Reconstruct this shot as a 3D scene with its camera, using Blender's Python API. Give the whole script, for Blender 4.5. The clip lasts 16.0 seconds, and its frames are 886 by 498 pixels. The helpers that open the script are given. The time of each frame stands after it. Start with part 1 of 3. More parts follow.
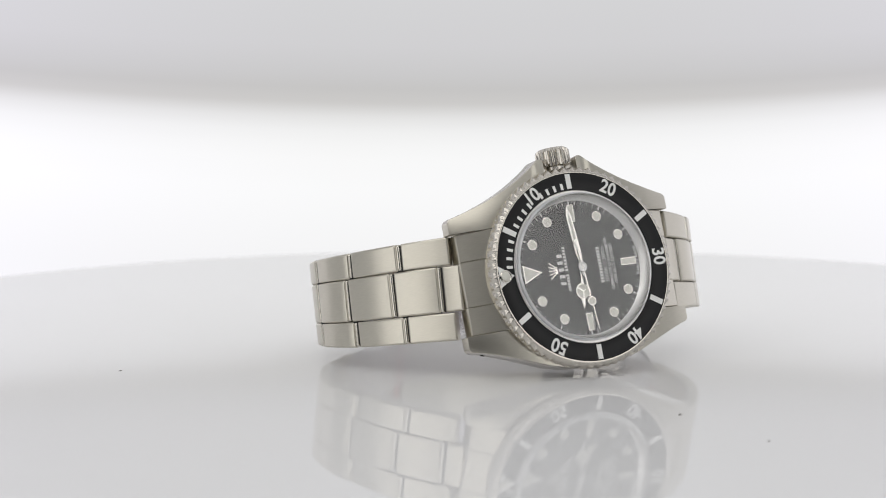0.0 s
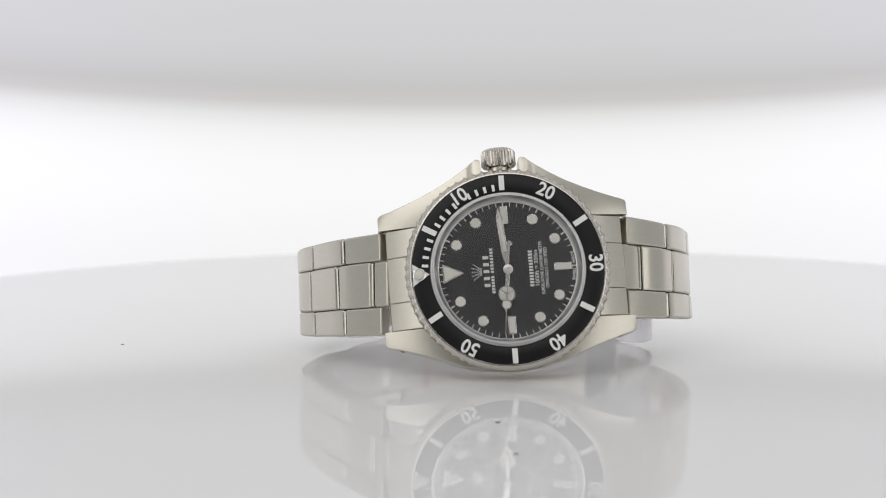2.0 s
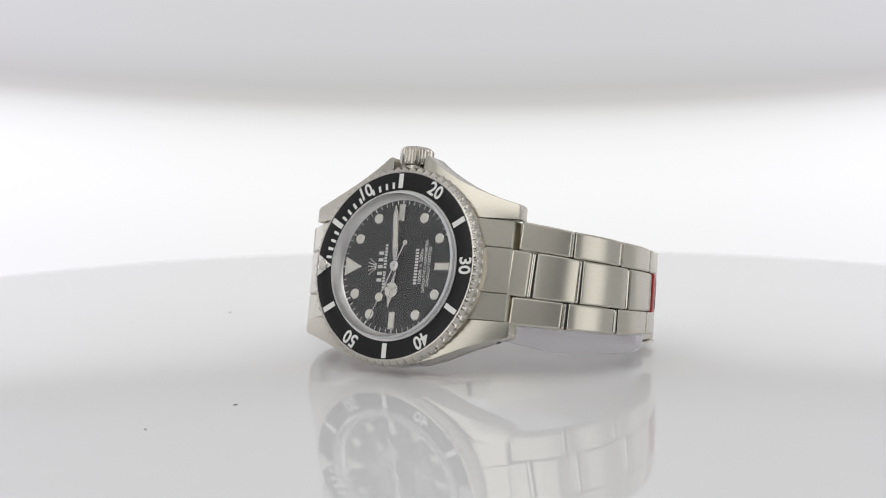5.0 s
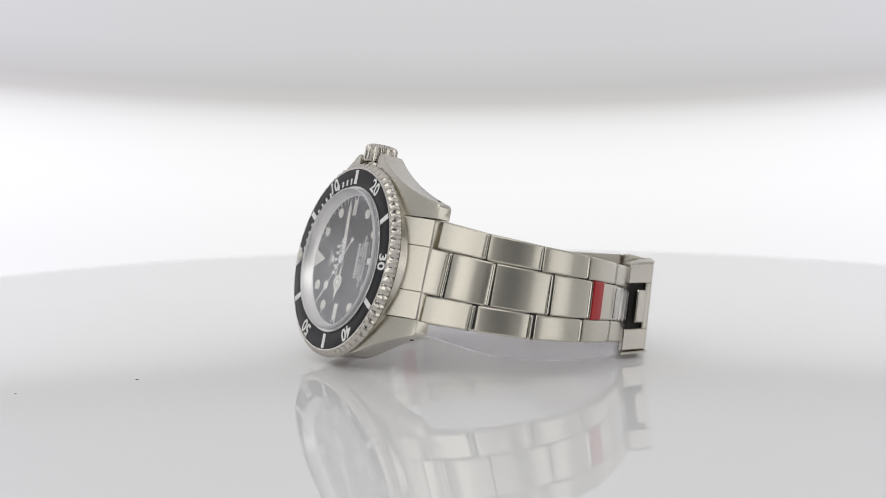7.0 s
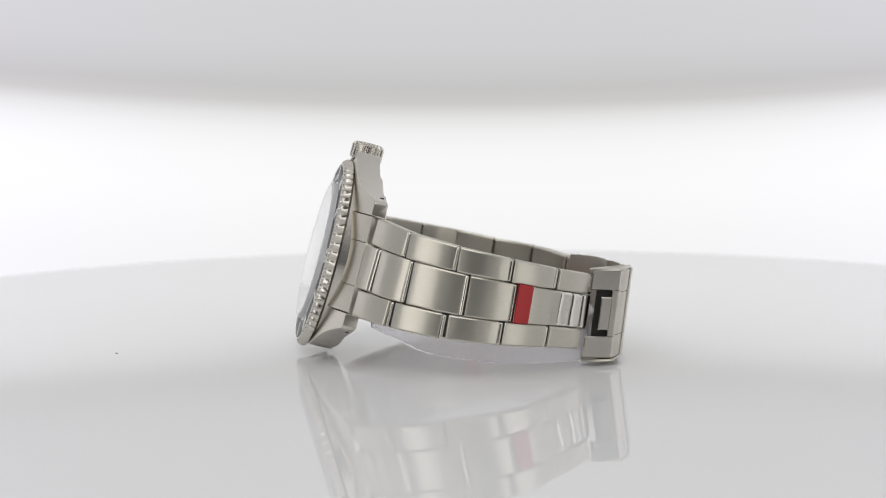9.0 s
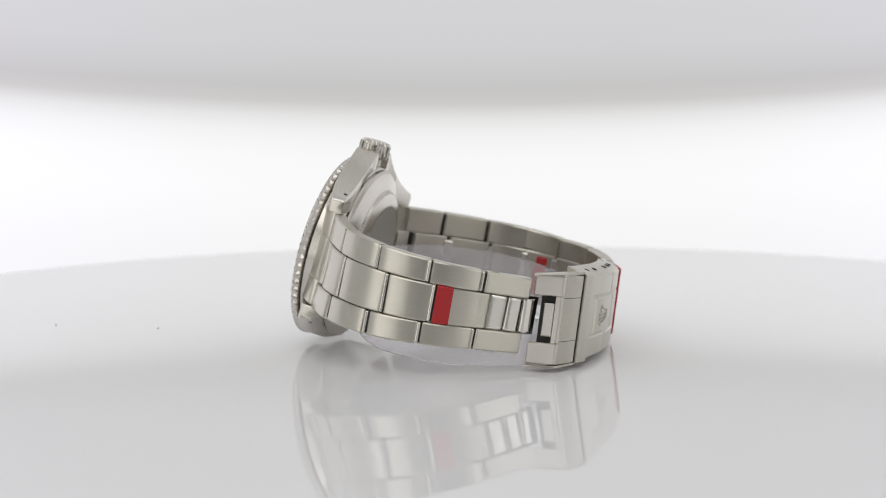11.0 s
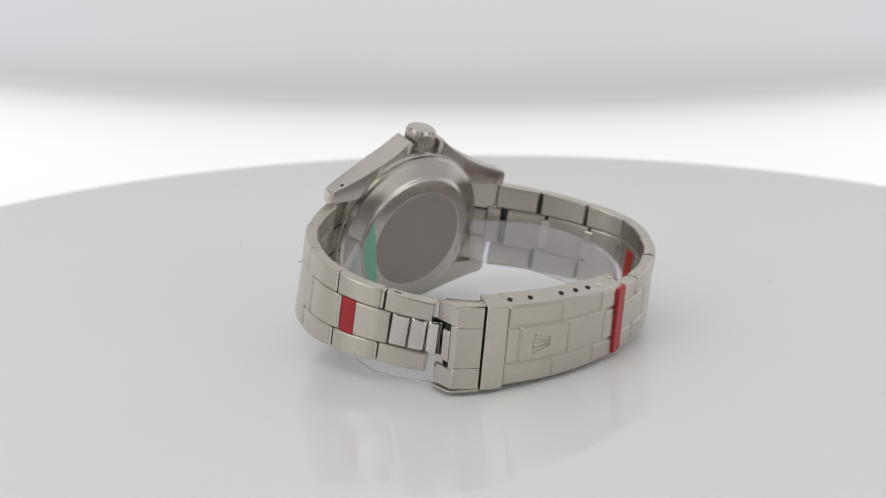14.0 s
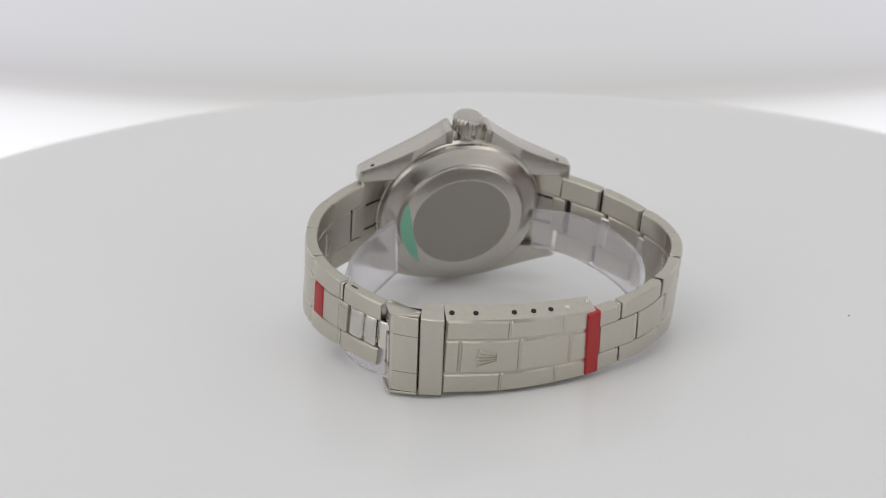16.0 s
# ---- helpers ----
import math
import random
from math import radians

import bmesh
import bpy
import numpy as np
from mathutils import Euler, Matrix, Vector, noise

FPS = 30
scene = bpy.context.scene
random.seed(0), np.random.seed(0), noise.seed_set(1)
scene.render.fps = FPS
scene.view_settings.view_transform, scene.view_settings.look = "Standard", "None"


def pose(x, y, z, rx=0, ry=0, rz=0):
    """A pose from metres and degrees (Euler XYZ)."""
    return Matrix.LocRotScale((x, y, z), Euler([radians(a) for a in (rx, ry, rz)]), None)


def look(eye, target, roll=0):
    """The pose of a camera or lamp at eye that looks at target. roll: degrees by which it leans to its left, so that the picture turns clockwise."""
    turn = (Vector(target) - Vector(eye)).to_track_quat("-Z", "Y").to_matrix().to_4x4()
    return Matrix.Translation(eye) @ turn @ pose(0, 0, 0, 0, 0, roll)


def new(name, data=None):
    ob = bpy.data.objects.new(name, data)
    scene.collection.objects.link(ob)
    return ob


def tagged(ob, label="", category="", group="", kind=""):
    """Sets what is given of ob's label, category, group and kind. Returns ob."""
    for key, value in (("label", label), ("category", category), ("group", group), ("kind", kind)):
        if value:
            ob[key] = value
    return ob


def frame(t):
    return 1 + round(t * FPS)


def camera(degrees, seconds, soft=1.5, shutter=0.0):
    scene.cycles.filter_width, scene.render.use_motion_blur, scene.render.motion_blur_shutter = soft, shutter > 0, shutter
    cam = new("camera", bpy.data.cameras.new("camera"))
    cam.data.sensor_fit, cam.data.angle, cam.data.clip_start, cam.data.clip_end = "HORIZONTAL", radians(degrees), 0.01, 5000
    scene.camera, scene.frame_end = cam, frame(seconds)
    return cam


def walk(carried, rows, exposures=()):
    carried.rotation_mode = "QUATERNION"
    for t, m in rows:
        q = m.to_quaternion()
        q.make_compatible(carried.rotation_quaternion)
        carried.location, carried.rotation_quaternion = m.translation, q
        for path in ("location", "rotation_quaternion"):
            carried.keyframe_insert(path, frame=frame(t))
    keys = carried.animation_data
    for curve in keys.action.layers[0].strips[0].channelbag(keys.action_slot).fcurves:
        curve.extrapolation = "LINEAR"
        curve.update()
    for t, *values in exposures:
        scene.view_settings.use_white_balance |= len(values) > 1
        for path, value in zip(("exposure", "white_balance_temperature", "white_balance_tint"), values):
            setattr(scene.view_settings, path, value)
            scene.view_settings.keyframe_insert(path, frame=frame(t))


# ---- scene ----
# Camera on a fixed stand, looking a little down on the turntable. World: turntable axis at the origin, its top at z = 0.
cam = camera(26.335, 16.0, soft=1.05)
CAM = Matrix(((0.99998888, 0.00471686, 0.0, -0.01128005),
              (-0.00053208, 0.11280347, -0.99361718, -0.39883373),
              (-0.00468676, 0.99360612, 0.11280473, 0.06614193),
              (0, 0, 0, 1)))
walk(cam, [(0, CAM), (16, CAM)], exposures=[(0, 0.0), (16, 0.0)])
cam.data.dof.use_dof = True
cam.data.dof.focus_distance = 0.372
cam.data.dof.aperture_fstop = 25.0

# ---- world and lamps ----
world = bpy.data.worlds.new("studio")
scene.world = world
world.use_nodes = True
world.node_tree.nodes["Background"].inputs[0].default_value = (0.95, 0.97, 1.0, 1)
world.node_tree.nodes["Background"].inputs[1].default_value = 0.04


def area(name, eye, target, sx, sy, watts, colour=(1, 0.98, 0.95)):
    lamp = bpy.data.lights.new(name, "AREA")
    lamp.shape, lamp.size, lamp.size_y = "RECTANGLE", sx, sy
    lamp.energy, lamp.color = watts, colour
    ob = new(name, lamp)
    ob.matrix_world = look(eye, target)
    return tagged(ob, "softbox lamp over the turntable", "lamp")


area("softbox_top", (0.0, -0.05, 0.70), (0, 0, 0), 1.1, 0.9, 0.75)
area("softbox_front", (-0.28, -0.76, 0.77), (0, 0, 0.02), 1.3, 0.5, 2.6)
area("softbox_left", (-0.85, -0.82, 0.25), (0, 0, 0.03), 0.68, 0.68, 1.35)
area("softbox_right", (0.85, -0.80, 0.25), (0, 0, 0.03), 0.68, 0.68, 1.35)


# ---- materials ----
def material(name, colour, rough=0.4, metal=0.0, grain=0.0, grain_scale=400.0, stretch=(1, 1, 1), bump=0.0, blotch=0.0,
             coat=0.0, ior=1.45, transmission=0.0, aniso=0.0, streak=0.0):
    m = bpy.data.materials.new(name)
    m.use_nodes = True
    nt = m.node_tree
    b = nt.nodes["Principled BSDF"]
    b.inputs["Base Color"].default_value = (*colour, 1)
    b.inputs["Roughness"].default_value = rough
    b.inputs["Metallic"].default_value = metal
    b.inputs["Coat Weight"].default_value = coat
    b.inputs["IOR"].default_value = ior
    b.inputs["Transmission Weight"].default_value = transmission
    b.inputs["Anisotropic"].default_value = aniso
    if aniso:
        tg = nt.nodes.new("ShaderNodeTangent")
        tg.direction_type, tg.axis = "RADIAL", "X"
        nt.links.new(tg.outputs[0], b.inputs["Tangent"])
        b.inputs["Anisotropic Rotation"].default_value = 0.25
    if grain or bump or blotch or streak:
        tc = nt.nodes.new("ShaderNodeTexCoord")
        mp = nt.nodes.new("ShaderNodeMapping")
        mp.inputs["Scale"].default_value = stretch
        nt.links.new(tc.outputs["Object"], mp.inputs["Vector"])
        n1 = nt.nodes.new("ShaderNodeTexNoise")
        n1.inputs["Scale"].default_value = grain_scale
        n1.inputs["Detail"].default_value = 4
        nt.links.new(mp.outputs["Vector"], n1.inputs["Vector"])
        n2 = nt.nodes.new("ShaderNodeTexNoise")
        n2.inputs["Scale"].default_value = grain_scale * 0.08
        n2.inputs["Detail"].default_value = 3
        nt.links.new(tc.outputs["Object"], n2.inputs["Vector"])
        if grain:
            mr = nt.nodes.new("ShaderNodeMapRange")
            mr.inputs["To Min"].default_value, mr.inputs["To Max"].default_value = rough - grain, rough + grain
            nt.links.new(n1.outputs["Fac"], mr.inputs["Value"])
            nt.links.new(mr.outputs["Result"], b.inputs["Roughness"])
        if blotch:
            mx = nt.nodes.new("ShaderNodeMix")
            mx.data_type = "RGBA"
            mx.inputs[6].default_value = (*[c * (1 - blotch) for c in colour], 1)
            mx.inputs[7].default_value = (*[min(1, c * (1 + blotch)) for c in colour], 1)
            nt.links.new(n2.outputs["Fac"], mx.inputs[0])
            nt.links.new(mx.outputs[2], b.inputs["Base Color"])
        if streak:
            mx = nt.nodes.new("ShaderNodeMix")
            mx.data_type = "RGBA"
            mx.inputs[6].default_value = (*[c * (1 - streak) for c in colour], 1)
            mx.inputs[7].default_value = (*[min(1, c * (1 + streak)) for c in colour], 1)
            nt.links.new(n1.outputs["Fac"], mx.inputs[0])
            nt.links.new(mx.outputs[2], b.inputs["Base Color"])
        if bump:
            bp = nt.nodes.new("ShaderNodeBump")
            bp.inputs["Strength"].default_value = bump
            bp.inputs["Distance"].default_value = 0.00002
            nt.links.new(n1.outputs["Fac"], bp.inputs["Height"])
            nt.links.new(bp.outputs["Normal"], b.inputs["Normal"])
    return m


STEEL = (0.575, 0.547, 0.478)
BRUSHED = material("brushed_steel", STEEL, 0.29, 1, 0.025, 700, (12, 1, 1), streak=0.10)
BRUSHED_LINK = material("brushed_link_steel", STEEL, 0.29, 1, 0.025, 700, (12, 1, 1), aniso=0.6, streak=0.10)
KNUCKLE = material("knuckle_steel", (0.62, 0.595, 0.535), 0.2, 1, 0.03, 600)
POLISHED = material("polished_steel", (0.70, 0.675, 0.63), 0.10, 1, 0.03, 300)
SATIN = material("satin_steel", (0.60, 0.57, 0.52), 0.22, 1, 0.04, 500, blotch=0.04)
# near-black that stands in for shade inside gaps, slots and holes
GAP_SHADE = material("gap_shade", (0.016, 0.015, 0.014), 0.65)
INSERT = material("black_insert", (0.007, 0.007, 0.008), 0.38, 0, 0.04, 900, ior=1.36)
INSERT_MARK = material("silver_marking", (0.80, 0.80, 0.78), 0.35, 0.0, 0.05, 800)
DIAL = material("black_dial", (0.015, 0.015, 0.016), 0.3, 0, 0.03, 900)
LUME = material("lume", (0.68, 0.67, 0.61), 0.6, 0, 0.05, 900, blotch=0.03)
PRINT = material("dial_print", (0.66, 0.66, 0.65), 0.5)
RING_STEEL = material("ring_steel", (0.72, 0.71, 0.70), 0.33, 1, 0.05, 600)
GOLD = material("white_gold", (0.70, 0.68, 0.65), 0.16, 1)
GLASS = material("sapphire", (1, 1, 1), 0.0, 0, ior=1.5, transmission=1.0)
# pale colour stands in for the light caught in the crystal's edge
GLASS_EDGE = material("pale_glass_edge", (0.82, 0.83, 0.84), 0.35, 0, 0.05, 700, ior=1.5, transmission=0.35)
FILM = material("clear_plastic", (0.94, 0.925, 0.955), 0.18, 0, ior=1.3, transmission=0.80)
CLEAR = material("clear_film", (0.95, 0.95, 0.95), 0.12, 0, ior=1.2, transmission=1.0)
TAPE = material("red_tape", (0.42, 0.022, 0.025), 0.38, 0, 0.08, 300, blotch=0.12, bump=0.3)
SPECK = material("dust", (0.12, 0.11, 0.10), 0.9)
STICKER = material("green_sticker", (0.24, 0.55, 0.40), 0.25, 0.0, 0.05, 300, blotch=0.08)
FILM_GREY = material("caseback_film", (0.33, 0.31, 0.275), 0.42, 0.35, 0.06, 500, blotch=0.05)
ACRYLIC = material("white_acrylic", (0.83, 0.83, 0.833), 0.014, 0, 0.005, 60, blotch=0.012, ior=1.32)
# glow of the added, unseen tent walls; the front is kept dimmer
FILL_GLOW = 0.33
FRONT_FILL_GLOW = 0.10
WHITE = material("white_cloth", (0.8, 0.8, 0.8), 0.8, 0, 0.1, 300, blotch=0.02, bump=0.2)


# ---- mesh helpers (lengths in millimetres) ----
def part(name, bm, mat, parent, label="", smooth=True, angle=35):
    bmesh.ops.scale(bm, vec=(0.001, 0.001, 0.001), verts=bm.verts)
    bmesh.ops.recalc_face_normals(bm, faces=bm.faces)
    me = bpy.data.meshes.new(name)
    if smooth:
        for f in bm.faces:
            f.smooth = True
        lim = radians(angle)
        for e in bm.edges:
            if len(e.link_faces) != 2 or e.calc_face_angle(0) > lim:
                e.smooth = False
    bm.to_mesh(me)
    bm.free()
    for m in (mat if isinstance(mat, (list, tuple)) else (mat,)):
        me.materials.append(m)
    ob = new(name, me)
    if parent:
        ob.parent = parent
    if label:
        tagged(ob, label)
    return ob


def lathe(profile, n=128, wave=None, closed=False, bm=None):
    bm = bm or bmesh.new()
    rings = []
    for r, z in profile:
        ring = []
        for k in range(n):
            a = 2 * math.pi * k / n
            rr = wave(a, r, z) if wave else r
            ring.append(bm.verts.new((rr * math.sin(a), rr * math.cos(a), z)))
        rings.append(ring)
    pairs = list(zip(rings, rings[1:])) + ([(rings[-1], rings[0])] if closed else [])
    for lo, hi in pairs:
        for k in range(n):
            bm.faces.new((lo[k], lo[(k + 1) % n], hi[(k + 1) % n], hi[k]))
    if not closed:
        for ring in (rings[0], rings[-1]):
            bm.faces.new(ring)
    return bm


def prism(outline, z0, z1, bevel=0.0, bm=None, seg=2):
    """Upright prism of a flat outline, with its top edge bevelled."""
    own = bmesh.new()
    low = [own.verts.new((x, y, z0)) for x, y in outline]
    top = [own.verts.new((x, y, z1)) for x, y in outline]
    own.faces.new(low)
    face = own.faces.new(top)
    for k in range(len(low)):
        j = (k + 1) % len(low)
        own.faces.new((low[k], low[j], top[j], top[k]))
    if bevel:
        bmesh.ops.bevel(own, geom=list(face.edges), offset=bevel, segments=seg, affect="EDGES", profile=0.5)
    if bm is None:
        return own
    me = bpy.data.meshes.new("tmp")
    own.to_mesh(me)
    own.free()
    bm.from_mesh(me)
    bpy.data.meshes.remove(me)
    return bm


def circle(r, n=24, cx=0.0, cy=0.0):
    return [(cx + r * math.sin(2 * math.pi * k / n), cy + r * math.cos(2 * math.pi * k / n)) for k in range(n)]


def turned(outline, minute, radius=0.0):
    """An outline drawn with y pointing outward, placed on the dial at a minute."""
    a = radians(minute * 6)
    return [(x * math.cos(a) + (y + radius) * math.sin(a), -x * math.sin(a) + (y + radius) * math.cos(a)) for x, y in outline]


def rect(w, h):
    return [(-w / 2, -h / 2), (w / 2, -h / 2), (w / 2, h / 2), (-w / 2, h / 2)]


def loft(sections, bm=None, mats=None):
    """Skin over closed sections with equal numbers of points, capped at both ends."""
    bm = bm or bmesh.new()
    rows = [[bm.verts.new(p) for p in s] for s in sections]
    n = len(rows[0])
    for a, b in zip(rows, rows[1:]):
        for k in range(n):
            j = (k + 1) % n
            f = bm.faces.new((a[k], a[j], b[j], b[k]))
            if mats:
                f.material_index = mats[k]
    bm.faces.new(rows[0])
    bm.faces.new(rows[-1])
    return bm


def words(text, size, m, z, name, mat, parent, bold=0.0, label="", squeeze=1.0, width=0.0):
    """Raised lettering; m is a flat pose in millimetres."""
    cu = bpy.data.curves.new(name, "FONT")
    cu.body, cu.size, cu.align_x, cu.align_y = text, size, "CENTER", "CENTER"
    cu.offset, cu.extrude, cu.resolution_u = bold, 0.02, 3
    tmp = new(name + "_tmp", cu)
    dg = bpy.context.evaluated_depsgraph_get()
    me = bpy.data.meshes.new_from_object(tmp.evaluated_get(dg))
    bpy.data.objects.remove(tmp)
    bm = bmesh.new()
    bm.from_mesh(me)
    bpy.data.meshes.remove(me)
    if width:
        squeeze = width / (max(v.co.x for v in bm.verts) - min(v.co.x for v in bm.verts))
    bmesh.ops.scale(bm, vec=(squeeze, 1, 1), verts=bm.verts)
    bmesh.ops.transform(bm, matrix=m, verts=bm.verts)
    bmesh.ops.translate(bm, vec=(0, 0, z), verts=bm.verts)
    return part(name, bm, mat, parent, label, smooth=False)


# ---- how the turntable turns and tilts ----
WATCH_ROT = Matrix(((0.01647105, -0.95898289, -0.28298502),
                    (0.27571711, 0.27640631, -0.92064088),
                    (0.96109769, -0.06285989, 0.26896070)))
WATCH_POS = Vector((-10.380, -36.0315, 21.2221))
WATCH = Matrix.LocRotScale(WATCH_POS * 0.001, WATCH_ROT.to_quaternion(), None)
PIVOT = Vector((0, 0.00535, 0.02324))


def smooth_mix(u, stops):
    for (a, va), (b, vb) in zip(stops, stops[1:]):
        if u <= b:
            w = (u - a) / (b - a)
            w = w * w * (3 - 2 * w)
            return va + (vb - va) * w
    return stops[-1][1]


UNEVEN = [(0, 0), (2, 0), (4, 0.25), (6.5, 0.1), (7, 0.2), (7.5, 0.45), (8, 0.75), (8.5, 0.95), (9.2, 0.98), (11.5, 0.72), (12.5, 0.48), (13.5, 0.15), (14.5, -0.2), (16, -0.5)]


def turn_at(t):
    """Degrees turned: an even sweep and the table's small unevenness."""
    u = t / 16
    return smooth_mix(t, UNEVEN) + ((((-3.311 * u - 34.837) * u + 80.712) * u - 50.673) * u - 182.044) * u + 41.375


def tilt_at(t):
    s, e, rate = 10.45, 11.65, 3.2
    if t <= s:
        return 0.0
    if t < e:
        return rate * (t - s) ** 2 / (2 * (e - s))
    return rate * (t - (s + e) / 2)


def table_at(t):
    return (Matrix.Translation(PIVOT) @ Matrix.Rotation(radians(tilt_at(t)), 4, "X") @ Matrix.Translation(-PIVOT)
            @ Matrix.Rotation(radians(turn_at(t)), 4, "Z"))


TIMES = [k * 0.5 for k in range(33)]

# ---- setting ----
def turntable():
    root = tagged(new("turntable"), "glossy white round acrylic turntable that turns and tilts", "turntable")
    R = 181.0
    bm = lathe([(1, -8), (R - 1.0, -8), (R, -7), (R, -0.6), (R - 0.2, -0.2), (R - 0.6, 0), (1, 0)], 192)
    part("disc", bm, ACRYLIC, root, "glossy white acrylic disc", angle=12)
    part("hub", lathe([(1, -24), (60, -24), (62, -22), (62, -8.05), (1, -8.05)], 96), WHITE, root, "white hub below the disc")
    for x, y, r in ((-26.6, -75.5, 0.33), (-75.2, 28.7, 0.25), (-32.2, -99.6, 0.22)):
        bm = lathe([(r * 0.3, 0.01), (r, 0.02), (r * 0.8, 0.12), (r * 0.2, 0.16)], 7)
        bmesh.ops.scale(bm, vec=(1.5, 0.8, 1), verts=bm.verts)
        bmesh.ops.translate(bm, vec=(x, y, 0), verts=bm.verts)
        part("dust_speck", bm, SPECK, root, "tiny dark dust speck", smooth=False)
    return root


def glow_panel(name, cols, rows, place, mat, label):
    bm = bmesh.new()
    grid = [[bm.verts.new(place(i / cols, j / rows)) for i in range(cols + 1)] for j in range(rows + 1)]
    for j in range(rows):
        for i in range(cols):
            bm.faces.new((grid[j][i], grid[j][i + 1], grid[j + 1][i + 1], grid[j + 1][i]))
    ob = part(name, bm, mat, None, angle=80)
    return tagged(ob, label, "backdrop", kind="structure")


def backdrop_material():
    """Back-lit diffuser, its light painted into the glow: bright below, a dim soft seam, paler above."""
    m = bpy.data.materials.new("backlit_diffuser")
    m.use_nodes = True
    nt = m.node_tree
    nt.nodes.clear()
    out = nt.nodes.new("ShaderNodeOutputMaterial")
    em = nt.nodes.new("ShaderNodeEmission")
    tc = nt.nodes.new("ShaderNodeTexCoord")
    sp = nt.nodes.new("ShaderNodeSeparateXYZ")
    nt.links.new(tc.outputs["Object"], sp.inputs[0])
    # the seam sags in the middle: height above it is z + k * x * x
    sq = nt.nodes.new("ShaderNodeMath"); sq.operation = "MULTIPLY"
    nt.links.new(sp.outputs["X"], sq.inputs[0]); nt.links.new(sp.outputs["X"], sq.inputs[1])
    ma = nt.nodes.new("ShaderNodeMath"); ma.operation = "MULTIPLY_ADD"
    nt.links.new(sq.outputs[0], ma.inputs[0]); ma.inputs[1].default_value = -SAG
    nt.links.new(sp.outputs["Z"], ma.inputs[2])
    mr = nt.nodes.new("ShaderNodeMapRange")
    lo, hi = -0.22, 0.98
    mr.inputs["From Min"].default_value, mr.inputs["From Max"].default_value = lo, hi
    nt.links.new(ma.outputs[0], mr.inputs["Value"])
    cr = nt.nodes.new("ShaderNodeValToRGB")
    # height over the seam (m) and glow, light and dim bands painted in
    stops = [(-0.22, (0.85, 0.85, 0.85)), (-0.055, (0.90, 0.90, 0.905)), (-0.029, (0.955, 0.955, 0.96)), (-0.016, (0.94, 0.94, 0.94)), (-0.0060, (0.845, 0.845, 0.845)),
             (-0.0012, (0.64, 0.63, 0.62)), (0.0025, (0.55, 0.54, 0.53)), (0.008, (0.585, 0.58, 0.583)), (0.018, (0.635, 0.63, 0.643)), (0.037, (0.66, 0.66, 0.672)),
             # these heights are out of view, glow set for the table's reflections
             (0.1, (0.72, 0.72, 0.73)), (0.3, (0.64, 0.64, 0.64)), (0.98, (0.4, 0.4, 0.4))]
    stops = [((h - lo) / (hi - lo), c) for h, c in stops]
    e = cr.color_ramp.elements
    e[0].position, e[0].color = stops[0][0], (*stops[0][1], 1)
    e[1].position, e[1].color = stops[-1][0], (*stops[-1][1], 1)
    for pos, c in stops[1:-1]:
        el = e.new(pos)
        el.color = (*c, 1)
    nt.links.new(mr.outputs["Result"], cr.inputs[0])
    # painted a little brighter and cooler towards the sides
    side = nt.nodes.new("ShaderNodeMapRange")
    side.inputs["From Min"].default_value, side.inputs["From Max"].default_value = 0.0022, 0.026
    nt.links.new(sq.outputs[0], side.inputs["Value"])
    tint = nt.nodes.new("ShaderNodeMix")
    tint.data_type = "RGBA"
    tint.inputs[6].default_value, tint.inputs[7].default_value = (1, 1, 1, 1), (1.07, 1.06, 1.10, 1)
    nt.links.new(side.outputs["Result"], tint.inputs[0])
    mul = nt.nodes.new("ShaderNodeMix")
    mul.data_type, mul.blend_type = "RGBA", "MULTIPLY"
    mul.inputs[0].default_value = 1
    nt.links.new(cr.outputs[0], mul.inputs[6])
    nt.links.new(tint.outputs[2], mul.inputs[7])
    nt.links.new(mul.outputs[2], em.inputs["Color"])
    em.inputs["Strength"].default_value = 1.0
    nt.links.new(em.outputs[0], out.inputs[0])
    return m


SAG = 0.31
SEAM_Z = 0.043
BACK_Y = 0.225


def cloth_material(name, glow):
    """Thin white tent cloth, out of view, with a glow added as fill light."""
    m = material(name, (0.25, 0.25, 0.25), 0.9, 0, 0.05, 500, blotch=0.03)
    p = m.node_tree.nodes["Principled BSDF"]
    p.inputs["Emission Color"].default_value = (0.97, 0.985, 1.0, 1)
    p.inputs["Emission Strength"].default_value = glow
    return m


def slab(name, lo, hi, mat, label):
    bm = bmesh.new()
    bmesh.ops.create_cube(bm, size=1)
    for v in bm.verts:
        v.co = [lo[k] + (hi[k] - lo[k]) * (v.co[k] + 0.5) for k in range(3)]
    return tagged(part(name, bm, mat, None, smooth=False), label, "tent wall", kind="structure")


def pedestal():
    bm = lathe([(1, -179.5), (75, -179.5), (78, -176), (78, -172), (52, -160), (44, -140), (42, -60), (38, -47), (1, -44)], 96)
    return tagged(part("pedestal", bm, WHITE, None, angle=40), "white round pedestal standing under the turntable", "pedestal")


